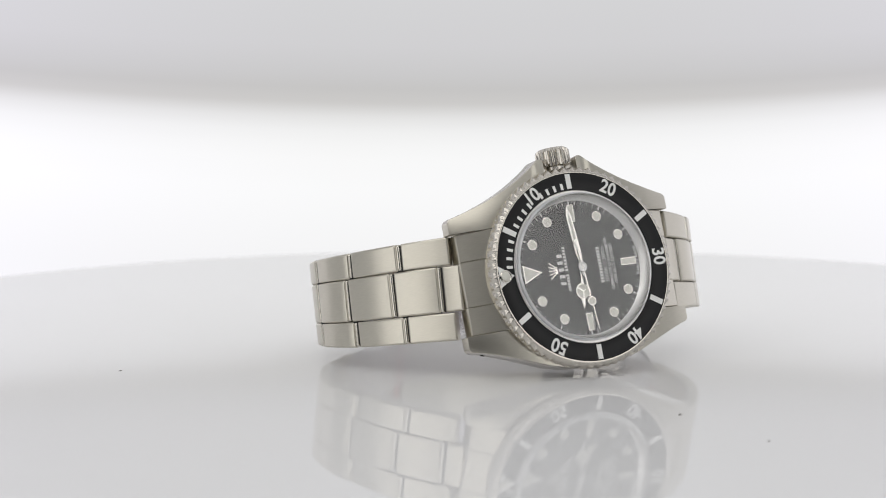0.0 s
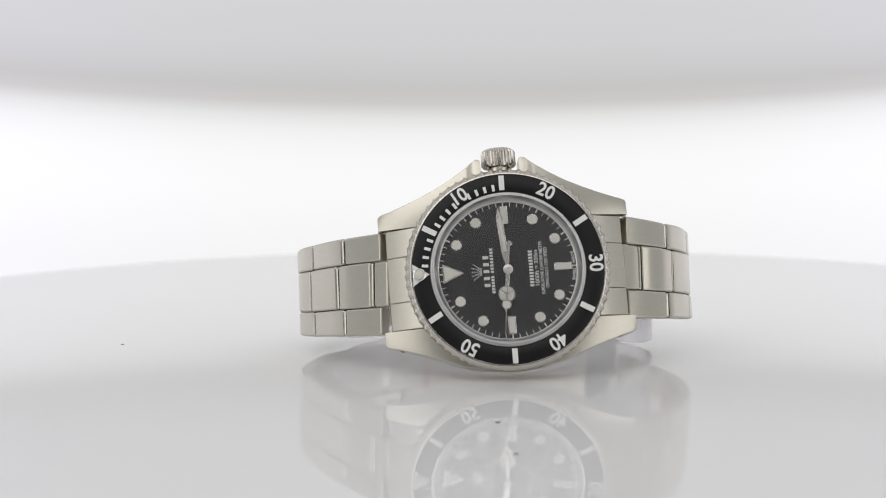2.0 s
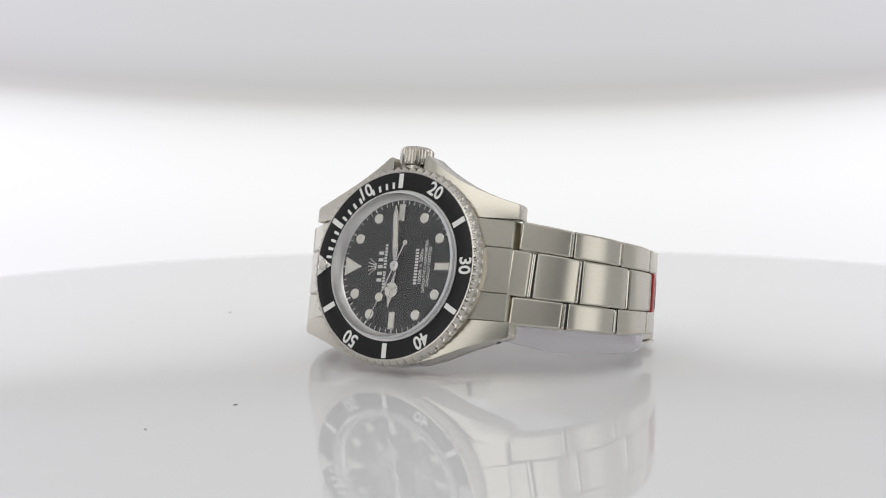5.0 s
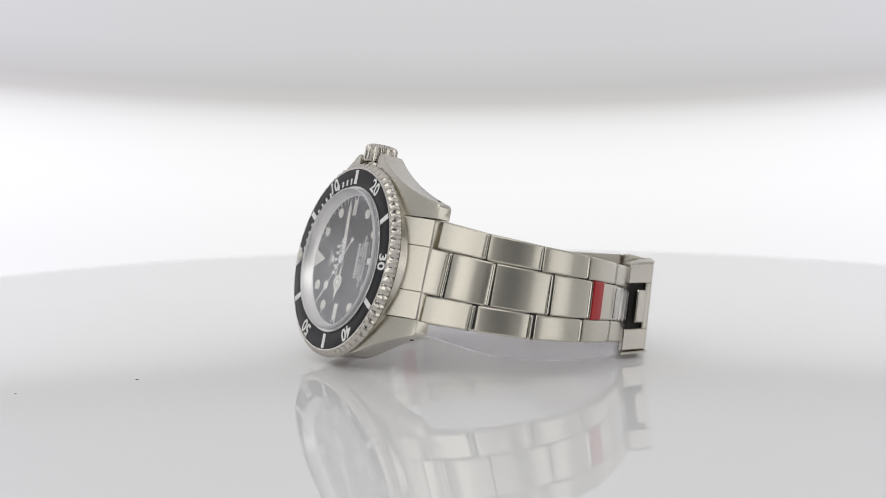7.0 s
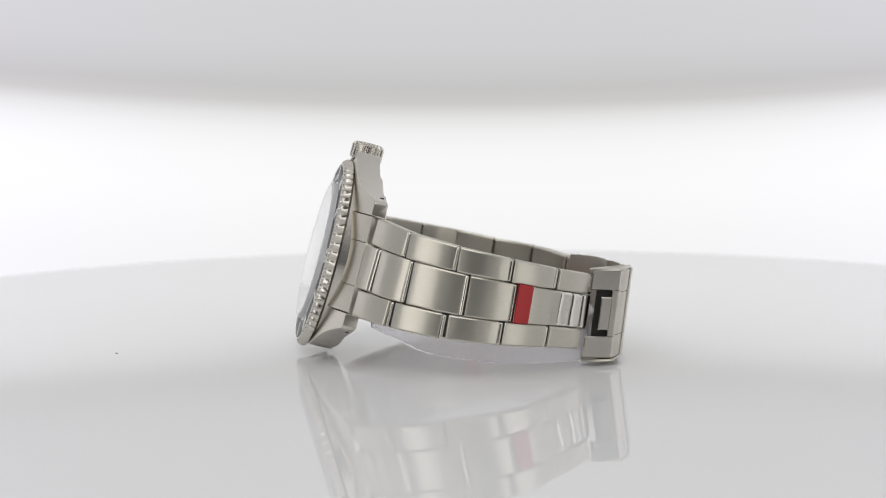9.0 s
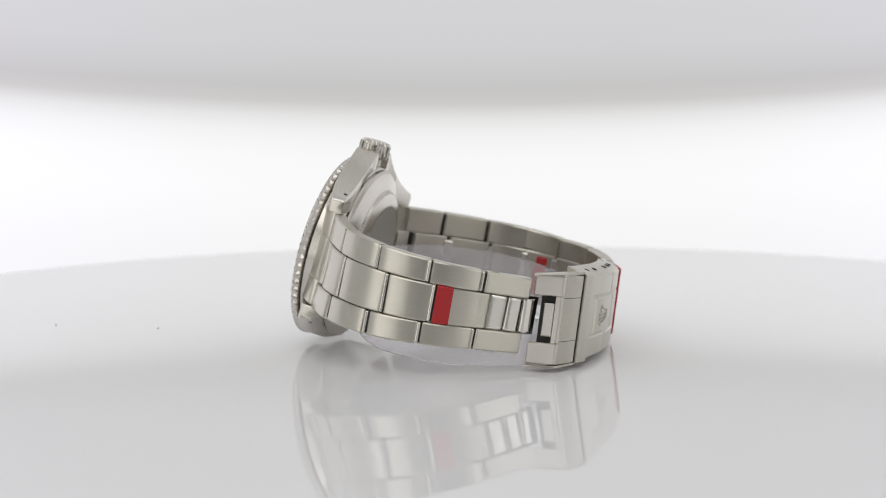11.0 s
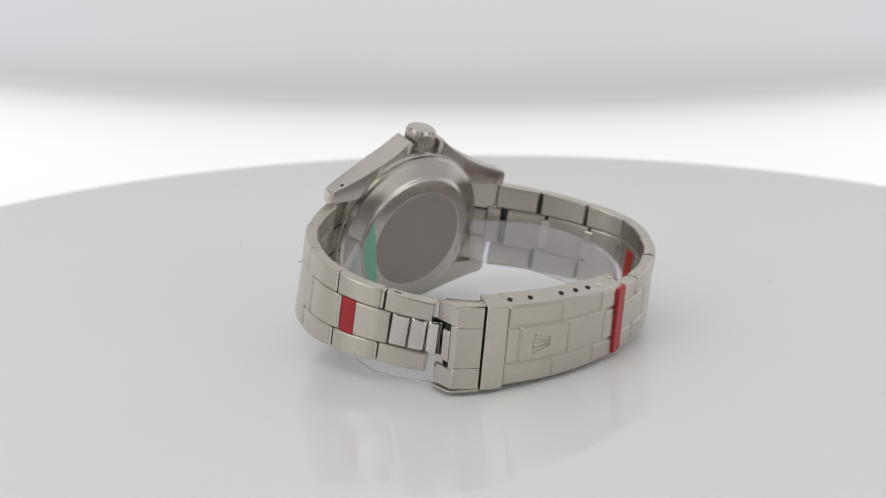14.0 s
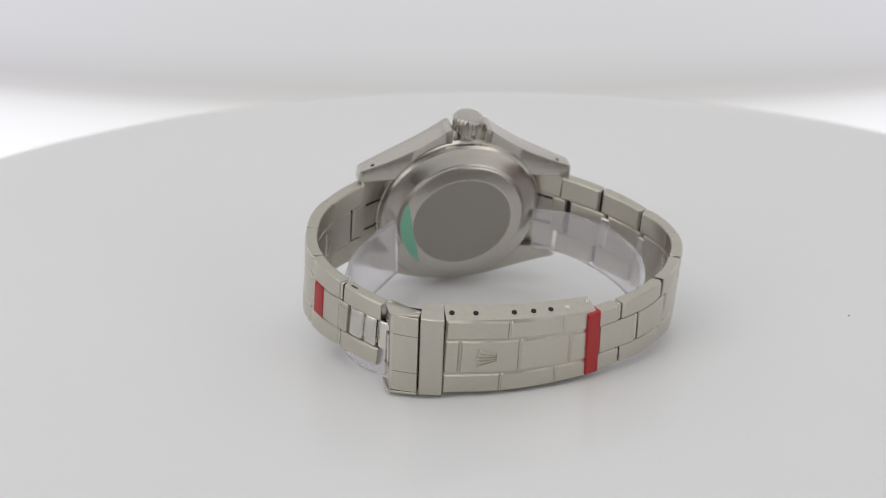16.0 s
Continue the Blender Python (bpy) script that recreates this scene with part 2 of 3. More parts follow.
def studio():
    cloth, dim_fill = cloth_material("fill_glow_cloth", FILL_GLOW), cloth_material("dim_fill_cloth", FRONT_FILL_GLOW)
    # unseen walls and roof, added to fill in light from around
    slab("wall_left", (-1310, -1400, -180), (-1300, 225, 1300), cloth, "unseen glowing cloth side wall added as fill light")
    slab("wall_right", (1300, -1400, -180), (1310, 225, 1300), cloth, "unseen glowing cloth side wall added as fill light")
    # added dim front, camera's port left open to reflect dark in the steel
    front = "unseen dim cloth front added to darken the steel's reflections"
    slab("wall_front", (-1310, -1410, 480), (1310, -1400, 1300), dim_fill, front)
    slab("wall_front_left", (-1310, -1410, -180), (-330, -1400, 480), dim_fill, front)
    slab("wall_front_right", (330, -1410, -180), (1310, -1400, 480), dim_fill, front)
    slab("ceiling", (-1310, -1410, 1300), (1310, 240, 1310), cloth, "unseen glowing cloth roof added as fill light")
    pedestal()
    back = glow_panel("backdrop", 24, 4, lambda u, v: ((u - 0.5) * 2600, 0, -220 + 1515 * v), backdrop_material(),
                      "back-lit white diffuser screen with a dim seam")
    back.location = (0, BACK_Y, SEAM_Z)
    glow_panel("ground", 1, 1, lambda u, v: ((u - 0.5) * 2620, -1410 + 1650 * v, -180), WHITE, "unseen white cloth floor added under the turntable")


turntable_thing = turntable()
studio()
# ---- the watch ----
watch = tagged(new("wristwatch"), "steel diving watch with black dial and bezel, lying on its side", "watch")
watch.matrix_world = WATCH
TO_WATCH = WATCH_ROT.transposed()


def at_table(p):
    """A place on the turntable (mm) in the watch's own space."""
    return TO_WATCH @ (Vector(p) - WATCH_POS)


FLANK = [(0, 19.2), (6, 18.9), (10, 17.9), (13, 16.75), (16, 15.6), (19, 14.55), (22, 13.6), (24.6, 12.95)]


def lerp(u, stops):
    for (a, va), (b, vb) in zip(stops, stops[1:]):
        if u <= b:
            return va + (vb - va) * (u - a) / (b - a)
    return stops[-1][1]


def lug_top(y):
    return -2.0 - 3.9 * (max(0, y - 4) / 20.6) ** 2.5


def lug_bottom(y):
    return -7.0 - 1.6 * (max(0, y - 6) / 18.6) ** 1.3


GUARD = [(3.7, 21.6), (3.85, 22.0), (4.3, 22.25), (4.9, 22.1), (5.6, 21.55), (6.6, 20.75), (7.8, 19.95), (9.2, 19.05), (11, 18.0), (13, 16.95), (16, 15.62), (19, 14.5), (22, 13.55), (24.6, 12.9)]


def case_body():
    body = part("case_body", lathe([(1, -7.5), (18.2, -7.5), (18.9, -7.2), (19.3, -6.6), (19.3, -2.3), (18.9, -2.05), (1, -2.05)], 128), SATIN, watch, "steel case body", angle=28)
    for sx in (-1, 1):
        side = GUARD if sx > 0 else FLANK
        first = (3.7, 3.85, 4.3, 4.9, 5.6, 6.2, 7, 7.8, 8.5, 9.2, 10, 11) if sx > 0 else (0, 2, 4, 6, 8, 9, 10, 11)
        for sy in (-1, 1):
            secs = []
            for y in first + (12, 13, 14, 15, 16, 17, 18, 19, 20, 21, 22, 23.2, 23.8, 24.2, 24.45, 24.5):
                x1 = lerp(y, side) - lerp(y, [(0, 0), (23.8, 0), (24.2, 0.12), (24.45, 0.4), (24.5, 0.6)])
                end = 0.1 if y > 24.47 else 0.0
                x0 = (10.0 if y > 11.5 else 7.0) + end
                zt, zb = lug_top(y) - end, lug_bottom(y) + end
                ch, wide, r = 0.16, 0.2, 0.35
                secs.append([(sx * x, sy * y, z) for x, z in ((x0, zb), (x1 - r, zb), (x1 - 0.1, zb + 0.1), (x1, zb + r), (x1, zt - ch), (x1 - wide * 0.35, zt - ch * 0.3), (x1 - wide, zt), (x0, zt))])
            label = "brushed steel lug with crown guard" if sx > 0 else "brushed steel lug"
            part("lug", loft(secs, None, (1, 1, 1, 1, 1, 0, 0, 0)), (BRUSHED, SATIN), body, label, angle=24)
            # spring bar hole drawn as a dark disc, its inner shade painted
            hole = lathe([(0.1, -0.3), (0.42, -0.3), (0.42, 0.03), (0.1, 0.03)], 16)
            bmesh.ops.rotate(hole, cent=(0, 0, 0), matrix=Matrix.Rotation(radians(90 * sx), 3, "Y"), verts=hole.verts)
            bmesh.ops.rotate(hole, cent=(0, 0, 0), matrix=Matrix.Rotation(radians(18 * sx * sy), 3, "Z"), verts=hole.verts)
            bmesh.ops.translate(hole, vec=(sx * lerp(21.4, side), sy * 21.4, -7.4), verts=hole.verts)
            part("lug_hole", hole, GAP_SHADE, body, "dark spring bar hole", smooth=False)
    return body


def crown():
    z = -4.4
    flutes = 20

    def wave(a, r, h):
        if 20.9 < h < 24.1 and r > 3.1:
            return r - 0.34 * (0.5 + 0.5 * max(-1, min(1, 2.2 * math.cos(a * flutes))))
        return r
    bm = lathe([(2.2, 18), (2.2, 20.5), (3.0, 20.7), (3.4, 21.1), (3.4, 23.6), (3.15, 24.0), (2.7, 24.3), (1.0, 24.45)], 260, wave)
    bmesh.ops.rotate(bm, cent=(0, 0, 0), matrix=Matrix.Rotation(radians(90), 3, "Y"), verts=bm.verts)
    bmesh.ops.translate(bm, vec=(0, 0, z), verts=bm.verts)
    return part("winding_crown", bm, SATIN, watch, "fluted steel winding crown", angle=24)


TEETH = 68


def bezel():
    def wave(a, r, z):
        if r < 19.3:
            return r
        c = abs(math.sin(a * TEETH / 2))
        return r - 0.5 * c * (1.0 if z > -1.7 else 0.3)
    bm = lathe([(15.0, -2.0), (19.2, -2.0), (19.5, -1.95), (19.9, -1.8), (20.0, -1.4), (20.0, -0.95), (19.7, -0.45), (19.35, -0.2), (18.95, 0.02), (18.75, 0.12), (18.55, 0.10), (18.5, -0.1), (15.0, -0.1)],
               TEETH * 10, wave, closed=True)
    ring = part("bezel", bm, SATIN, watch, "steel bezel ring with scalloped grip", angle=50)
    part("insert", lathe([(15.05, -0.2), (18.5, -0.2), (18.5, 0.0), (18.42, 0.05), (15.2, 0.12), (15.05, 0.05)], 160, closed=True), INSERT, ring, "black bezel insert")
    z0, z1 = 0.0, 0.16
    for m in (5, 15, 25, 35, 45, 55):
        part("minute_bar", prism(turned(rect(1.05, 2.9), m, 16.85), z0, z1), INSERT_MARK, ring, "silver minute bar", smooth=False)
    for m in list(range(1, 5)) + list(range(6, 10)) + list(range(11, 15)):
        part("minute_tick", prism(turned(rect(0.55, 1.25), m, 16.0), z0, z1), INSERT_MARK, ring, smooth=False)
    for m in (10, 20, 30, 40, 50):
        a = radians(-m * 6)
        mat = Matrix.Rotation(a, 4, "Z") @ Matrix.Translation((0, 16.85, 0))
        words(str(m), 3.75, mat, 0.13, "numeral", INSERT_MARK, ring, bold=0.085, label="silver minute numeral", squeeze=0.92)
    part("zero_triangle", prism(turned([(-2.15, 1.5), (2.15, 1.5), (0, -1.75)], 0, 16.9), z0, z1), INSERT_MARK, ring, "silver zero triangle", smooth=False)
    pearl = lathe([(0.95, 0.1), (0.95, 0.42), (0.85, 0.6), (0.5, 0.78), (0.1, 0.82)], 24)
    bmesh.ops.translate(pearl, vec=(0, 17.15, 0), verts=pearl.verts)
    part("pearl", pearl, LUME, ring, "cream luminous pearl")
    rim = lathe([(0.95, 0.1), (1.25, 0.1), (1.25, 0.4), (1.05, 0.5), (0.95, 0.45)], 24, closed=True)
    bmesh.ops.translate(rim, vec=(0, 17.15, 0), verts=rim.verts)
    part("pearl_rim", rim, POLISHED, ring, "steel rim of the pearl")
    return ring


DZ = -1.95


def dial():
    d = part("dial", lathe([(0.5, DZ - 0.4), (14.3, DZ - 0.4), (14.3, DZ), (0.5, DZ)], 128), DIAL, watch, "glossy black dial")
    part("inner_ring", lathe([(14.95, 0.02), (14.95, DZ - 0.2), (13.3, DZ - 0.2), (13.3, DZ + 0.02), (13.5, DZ + 0.1), (14.35, -0.25), (14.5, 0.02)], 128, closed=True), RING_STEEL, watch, "polished inner ring round the dial", angle=50)

    def marker(outline, inner):
        s = part("marker_rim", prism(outline, DZ, DZ + 0.3, 0.08), GOLD, d, "polished marker rim", smooth=False)
        part("lume_fill", prism(inner, DZ + 0.2, DZ + 0.36, 0.04), LUME, d, "pale luminous marker", smooth=False)
        return s
    for h in range(12):
        m = h * 5
        if h == 0:
            marker(turned([(-1.95, 2.0), (1.95, 2.0), (0, -2.25)], 0, 10.6), turned([(-1.5, 1.72), (1.5, 1.72), (0, -1.6)], 0, 10.6))
        elif h in (3, 6, 9):
            marker(turned(rect(1.55, 3.55), m, 10.75), turned(rect(1.1, 3.1), m, 10.75))
        else:
            marker(turned(circle(1.08), m, 11.05), turned(circle(0.87), m, 11.05))
    for m in range(60):
        part("minute_mark", prism(turned(rect(0.26 if m % 5 == 0 else 0.14, 0.8), m, 12.85), DZ, DZ + 0.03), PRINT, d, smooth=False)
    # emblem and name: plain shapes
    for k in range(5):
        a = (k - 2) * 0.32
        x0, y0 = (k - 2) * 0.26, 5.3
        x1, y1 = x0 + math.sin(a) * 1.6, y0 + math.cos(a) * 1.6
        part("emblem_bar", prism([(x0 - 0.13, y0), (x0 + 0.13, y0), (x1 + 0.08, y1), (x1 - 0.08, y1)], DZ, DZ + 0.12), GOLD, d, "steel-coloured emblem", smooth=False)
        part("emblem_dot", prism(circle(0.17, 10, x1, y1), DZ, DZ + 0.12), GOLD, d, smooth=False)
    part("emblem_base", prism(turned(rect(1.35, 0.28), 0, 5.15), DZ, DZ + 0.12), GOLD, d, smooth=False)
    for k in range(5):
        part("name_bar", prism([(x - 2.7 + 1.35 * k, y + 4.15) for x, y in rect(0.62, 1.15)], DZ, DZ + 0.04), PRINT, d, "pale bars for the maker's name", smooth=False)
    for x, wd, y, h in ((-2.65, 3.5, 3.0, 0.62), (2.05, 5.0, 3.0, 0.62), (0.0, 7.2, -4.5, 0.78)):
        n = round(wd / 0.62)
        for k in range(n):
            part("print_bar", prism([(px + x - wd / 2 + wd * (k + 0.5) / n, py + y) for px, py in rect(0.42, h)], DZ, DZ + 0.03), PRINT, d, smooth=False)
    for text, y, size, width in (("1000ft = 300m", -5.6, 1.12, 6.9), ("SUPERLATIVE CHRONOMETER", -6.6, 0.9, 10.4), ("OFFICIALLY CERTIFIED", -7.5, 0.9, 7.9)):
        words(text, size, Matrix.Translation((0, y, 0)), DZ + 0.02, "dial_text", PRINT, d, bold=0.012, label="small pale dial text", width=width)
    for text, m in (("SWISS", 30.0 + 7.2 / 6), ("MADE", 30.0 - 7.2 / 6)):
        turn = Matrix.Rotation(-radians(m * 6), 4, "Z") @ Matrix.Translation((0, 12.9, 0)) @ Matrix.Rotation(math.pi, 4, "Z")
        words(text, 0.72, turn, DZ + 0.02, "dial_text", PRINT, d, bold=0.01, label="small pale dial text", width=2.2)
    return d


def hand_blade(pts, z, th, mat, name, parent, angle, label=""):
    """Blade drawn along +y, turned clockwise by angle."""
    bm = prism(turned(pts, angle / 6.0), z, z + th, 0.06)
    return part(name, bm, mat, parent, label, smooth=False)


def pointers():
    zh, zm, zs = DZ + 0.5, DZ + 0.8, DZ + 1.1
    ah, am = 277.0, 84.6
    hour = hand_blade([(-0.42, -0.8), (0.42, -0.8), (0.36, 3.2), (-0.36, 3.2)], zh, 0.16, GOLD, "hour_hand", watch, ah, "polished hour hand with a round luminous field")
    part("ring", prism(turned(circle(1.62, 32), ah / 6, 4.75), zh, zh + 0.18, 0.05), GOLD, hour, smooth=False)
    part("lume_disc", prism(turned(circle(1.35, 32), ah / 6, 4.75), zh + 0.1, zh + 0.22), LUME, hour, "pale luminous field", smooth=False)
    for k in range(3):
        spoke = [(x * math.cos(k * 2.094) - y * math.sin(k * 2.094), 4.75 + x * math.sin(k * 2.094) + y * math.cos(k * 2.094)) for x, y in ((-0.12, 0), (0.12, 0), (0.12, 1.4), (-0.12, 1.4))]
        part("spoke", prism(turned(spoke, ah / 6), zh + 0.12, zh + 0.26), GOLD, hour, smooth=False)
    hand_blade([(-0.62, 6.2), (0.62, 6.2), (0.0, 8.6)], zh, 0.17, GOLD, "tip", hour, ah)
    minute = hand_blade([(-0.32, -1.0), (0.32, -1.0), (0.36, 1.5), (0.68, 3.0), (0.62, 10.2), (0.0, 12.3), (-0.62, 10.2), (-0.68, 3.0), (-0.36, 1.5)], zm, 0.16, GOLD, "minute_hand", watch, am, "polished minute hand with luminous stripe")
    hand_blade([(-0.33, 3.5), (0.33, 3.5), (0.31, 9.7), (0.0, 10.9), (-0.31, 9.7)], zm + 0.08, 0.12, LUME, "stripe", minute, am, "pale luminous stripe")
    sec = part("seconds_hand", prism([(-0.16, -5.0), (0.16, -5.0), (0.13, 6.0), (0.07, 12.8), (-0.07, 12.8), (-0.13, 6.0)], zs, zs + 0.12), GOLD, watch, "thin steel seconds hand", smooth=False)
    part("bob", prism(circle(0.95, 24, 0, 6.9), zs, zs + 0.14, 0.04), GOLD, sec, smooth=False)
    part("bob_lume", prism(circle(0.72, 24, 0, 6.9), zs + 0.08, zs + 0.18), LUME, sec, "pale luminous dot", smooth=False)
    part("tail", prism(circle(0.55, 20, 0, -5.0), zs, zs + 0.14, 0.04), GOLD, sec, smooth=False)
    part("cap", lathe([(0.95, zs - 0.05), (0.95, zs + 0.16), (0.85, zs + 0.22), (0.35, zs + 0.22), (0.3, zs + 0.12), (0.05, zs + 0.12)], 32), RING_STEEL, sec, "polished centre cap")
    return sec


def crystal():
    bm = lathe([(0.5, 0.15), (14.55, 0.15), (14.55, 0.85), (14.2, 1.2), (0.5, 1.2)], 128)
    for f in bm.faces:
        f.material_index = 1 if math.hypot(*f.calc_center_median().xy) > 14.3 else 0
    g = part("crystal", bm, (GLASS, GLASS_EDGE), watch, "clear flat sapphire crystal", angle=30)
    g.visible_shadow = False
    return g


def caseback():
    def wave(a, r, z):
        return r - (0.13 if 14.2 < r < 14.7 and z < -9.9 else 0) * (0.5 + 0.5 * math.sin(a * 120))
    b = part("case_back", lathe([(1, -7.4), (18.7, -7.4), (18.6, -8.0), (18.1, -8.5), (16.5, -9.2), (14.9, -9.7), (14.82, -9.74), (14.6, -9.95), (14.5, -10.3), (14.18, -10.47), (14.1, -10.52), (11.8, -11.1), (11.5, -11.15), (1, -11.15)], 600, wave), SATIN, watch, "polished steel case back with fluted rim", angle=14)
    part("protective_film", prism(circle(11.3, 64), -11.15, -11.24), FILM_GREY, b, "dull grey protective film")
    bm = bmesh.new()
    rows = []
    for k in range(17):
        a = radians(158 + 74 * k / 16)
        q = abs(k / 8 - 1) ** 2.5
        row = []
        for r, z in ((11.35 + 2.6 * q, -11.3 + 0.55 * q), (12.2 + 1.85 * q, -11.1 + 0.4 * q), (14.15, -10.62)):
            row.append([bm.verts.new((r * math.sin(a), r * math.cos(a), z - d)) for d in (0.0, 0.06)])
        rows.append(row)
    for p, n in zip(rows, rows[1:]):
        for c in range(2):
            for s in range(2):
                bm.faces.new((p[c][s], p[c + 1][s], n[c + 1][s], n[c][s]))
    part("sticker", bm, STICKER, b, "translucent green sticker", smooth=False)
    return b


# ---- bracelet: stations round the loop, on the turntable (mm): x, y, middle height, half width
SIX = [(14.1, -36.3, 20.7, 10.1), (24.5, -33.3, 19.1, 9.5), (32.6, -25.9, 17.0, 9.05), (36.4, -15.7, 15.0, 8.4), (35.1, -5.1, 13.1, 7.8), (30.9, 4.9, 11.1, 7.55), (26.4, 11.4, 10.4, 7.4)]
TWELVE = [(-31.2, -22.6, 17.6, 10.05), (-37.0, -12.9, 15.9, 9.75), (-40.6, -2.0, 13.9, 9.35), (-41.3, 7.9, 12.3, 8.8), (-36.5, 15.8, 11.0, 8.1), (-28.8, 21.9, 10.4, 7.7), (-19.0, 25.2, 9.4, 7.4), (-8.0, 25.9, 8.8, 7.2)]


def station(chain, u):
    """Smooth curve through the stations at u (whole numbers are stations): place, way, outward, up, half width."""
    n = len(chain) - 1

    def q(v):
        i = min(max(int(v), 0), n - 1)
        w = v - i
        p = [Vector(chain[min(max(k, 0), n)]) for k in (i - 1, i, i + 1, i + 2)]
        if i == 0:
            p[0] = 2 * p[1] - p[2]
        if i == n - 1:
            p[3] = 2 * p[2] - p[1]
        return 0.5 * (2 * p[1] + (p[2] - p[0]) * w + (2 * p[0] - 5 * p[1] + 4 * p[2] - p[3]) * w * w + (3 * p[1] - p[0] - 3 * p[2] + p[3]) * w ** 3)
    c, c2 = q(u), q(u + 0.02)
    way = (Vector(c2[:3]) - Vector(c[:3])).normalized()
    k = min(1, max(0, u / 1.5)) if len(chain) > 6 else 1.0
    lean = 0.12 + (0.065 * min(1, max(0, 5.2 - u)) if len(chain) > 6 else 0.0)
    up = (Vector((0.016, 0.276, 0.961)) * (1 - k) + Vector((0.02, lean, 0.985)) * k)
    up = (up - way * up.dot(way)).normalized()
    out = way.cross(up).normalized()
    if out.dot(Vector((c[0], c[1] + 8, 0))) < 0:
        out = -out
    return Vector(c[:3]), way, out, up, c[3]


def link(chain, u0, u1, lo, hi, th, name, parent, label="", gap=0.55, bulge=0.0, round_end=0.3, mat=None, drop=0.0, flare=0.0):
    """A rounded bracelet link between two points of the chain, from lo to hi across (fractions of the half width)."""
    a, b = station(chain, u0), station(chain, u1)
    way = (b[0] - a[0])
    L = way.length
    way.normalize()
    up = ((a[3] + b[3]) / 2)
    up = (up - way * up.dot(way)).normalized()
    out = way.cross(up).normalized()
    if out.dot(a[2]) < 0:
        out = -out
    mid = station(chain, (u0 + u1) / 2)
    sag = (mid[0] - (a[0] + b[0]) / 2).dot(out)
    prof = []
    g = gap
    r = round_end
    steps = 6
    for k in range(steps + 1):
        f = k / steps
        s = g + r + (L - 2 * g - 2 * r) * f
        prof.append((s, (bulge + sag) * (1 - (2 * f - 1) ** 2) - drop))
    prof += [(L - g - r * 0.40, -r * 0.26 - drop), (L - g - r * 0.12, -r * 0.62 - drop), (L - g, -r - drop)]
    prof += [(L - g, -th + 0.5), (L - g - 0.4, -th)]
    for k in range(1, 4):
        f = 1 - k / 4
        prof.append((g + 0.4 + (L - 2 * g - 0.8) * f, -th + sag * (1 - (2 * f - 1) ** 2)))
    prof += [(g + 0.4, -th), (g, -th + 0.5)]
    prof += [(g, -r - drop), (g + r * 0.12, -r * 0.62 - drop), (g + r * 0.40, -r * 0.26 - drop)]
    bm = bmesh.new()
    secs = []
    e = 0.3
    for side, inset in ((0, e), (0, 0.1), (0, 0), (1, 0), (1, 0.1), (1, e)):
        row = []
        for s, h in prof:
            f = s / L
            hw = a[4] + (b[4] - a[4]) * f
            w = (lo if side == 0 else hi) * hw
            base = a[0] + way * s
            shrink = inset
            # rounding: the outermost section is drawn in, the next stand a little further in across
            off = {e: 0.0, 0.1: 0.12, 0: 0.35}[inset]
            x = w + (off if side == 0 else -off)
            if side and flare:
                x += flare * min(1, max(0, -h / th))
            hh = h - (shrink if h > -th / 2 else -shrink) * (1.0)
            p = base + up * x + out * hh
            row.append(at_table(p))
        secs.append(row)
    loft(secs, bm)
    return part(name, bm, mat or BRUSHED_LINK, parent, label, angle=14)


def end_top(y):
    """The end link runs from under the bezel down to the first links."""
    return -2.3 - 4.15 * (max(0, y - 15.5) / 7.8) ** 1.25


def end_link(sy):
    """Steel end piece between the lugs, with a short middle tab."""
    bm = bmesh.new()
    for x0, x1 in ((-9.85, -4.45), (-4.4, 4.4), (4.45, 9.85)):
        secs = []
        for y in (15.5, 16.5, 17.5, 18.5, 19.5, 20.5, 21.5, 22.3, 23.0, 23.15):
            zt = end_top(y) - (0.25 if y > 23.1 else 0.0)
            secs.append([(x, sy * y, z) for x, z in ((x0, zt - 2.6), (x1, zt - 2.6), (x1, zt - 0.15), (x1 - 0.12, zt), (x0 + 0.12, zt), (x0, zt - 0.15))])
        loft(secs, bm)
    piece = part("end_link", bm, BRUSHED, watch, "brushed steel end link between the lugs", angle=30)
    for x in (-3.4, 3.4):
        # slot drawn as a dark strip, its shade put into the colour
        secs = [[(px, sy * y, end_top(y) - 2.6 + dz) for px, dz in ((x - 0.3, 0.1), (x + 0.3, 0.1), (x + 0.3, -0.03), (x - 0.3, -0.03))] for y in (18.5, 20, 21.5, 22.6)]
        part("slot", loft(secs), GAP_SHADE, piece, "dark slot inside the end link", smooth=False)
    return piece


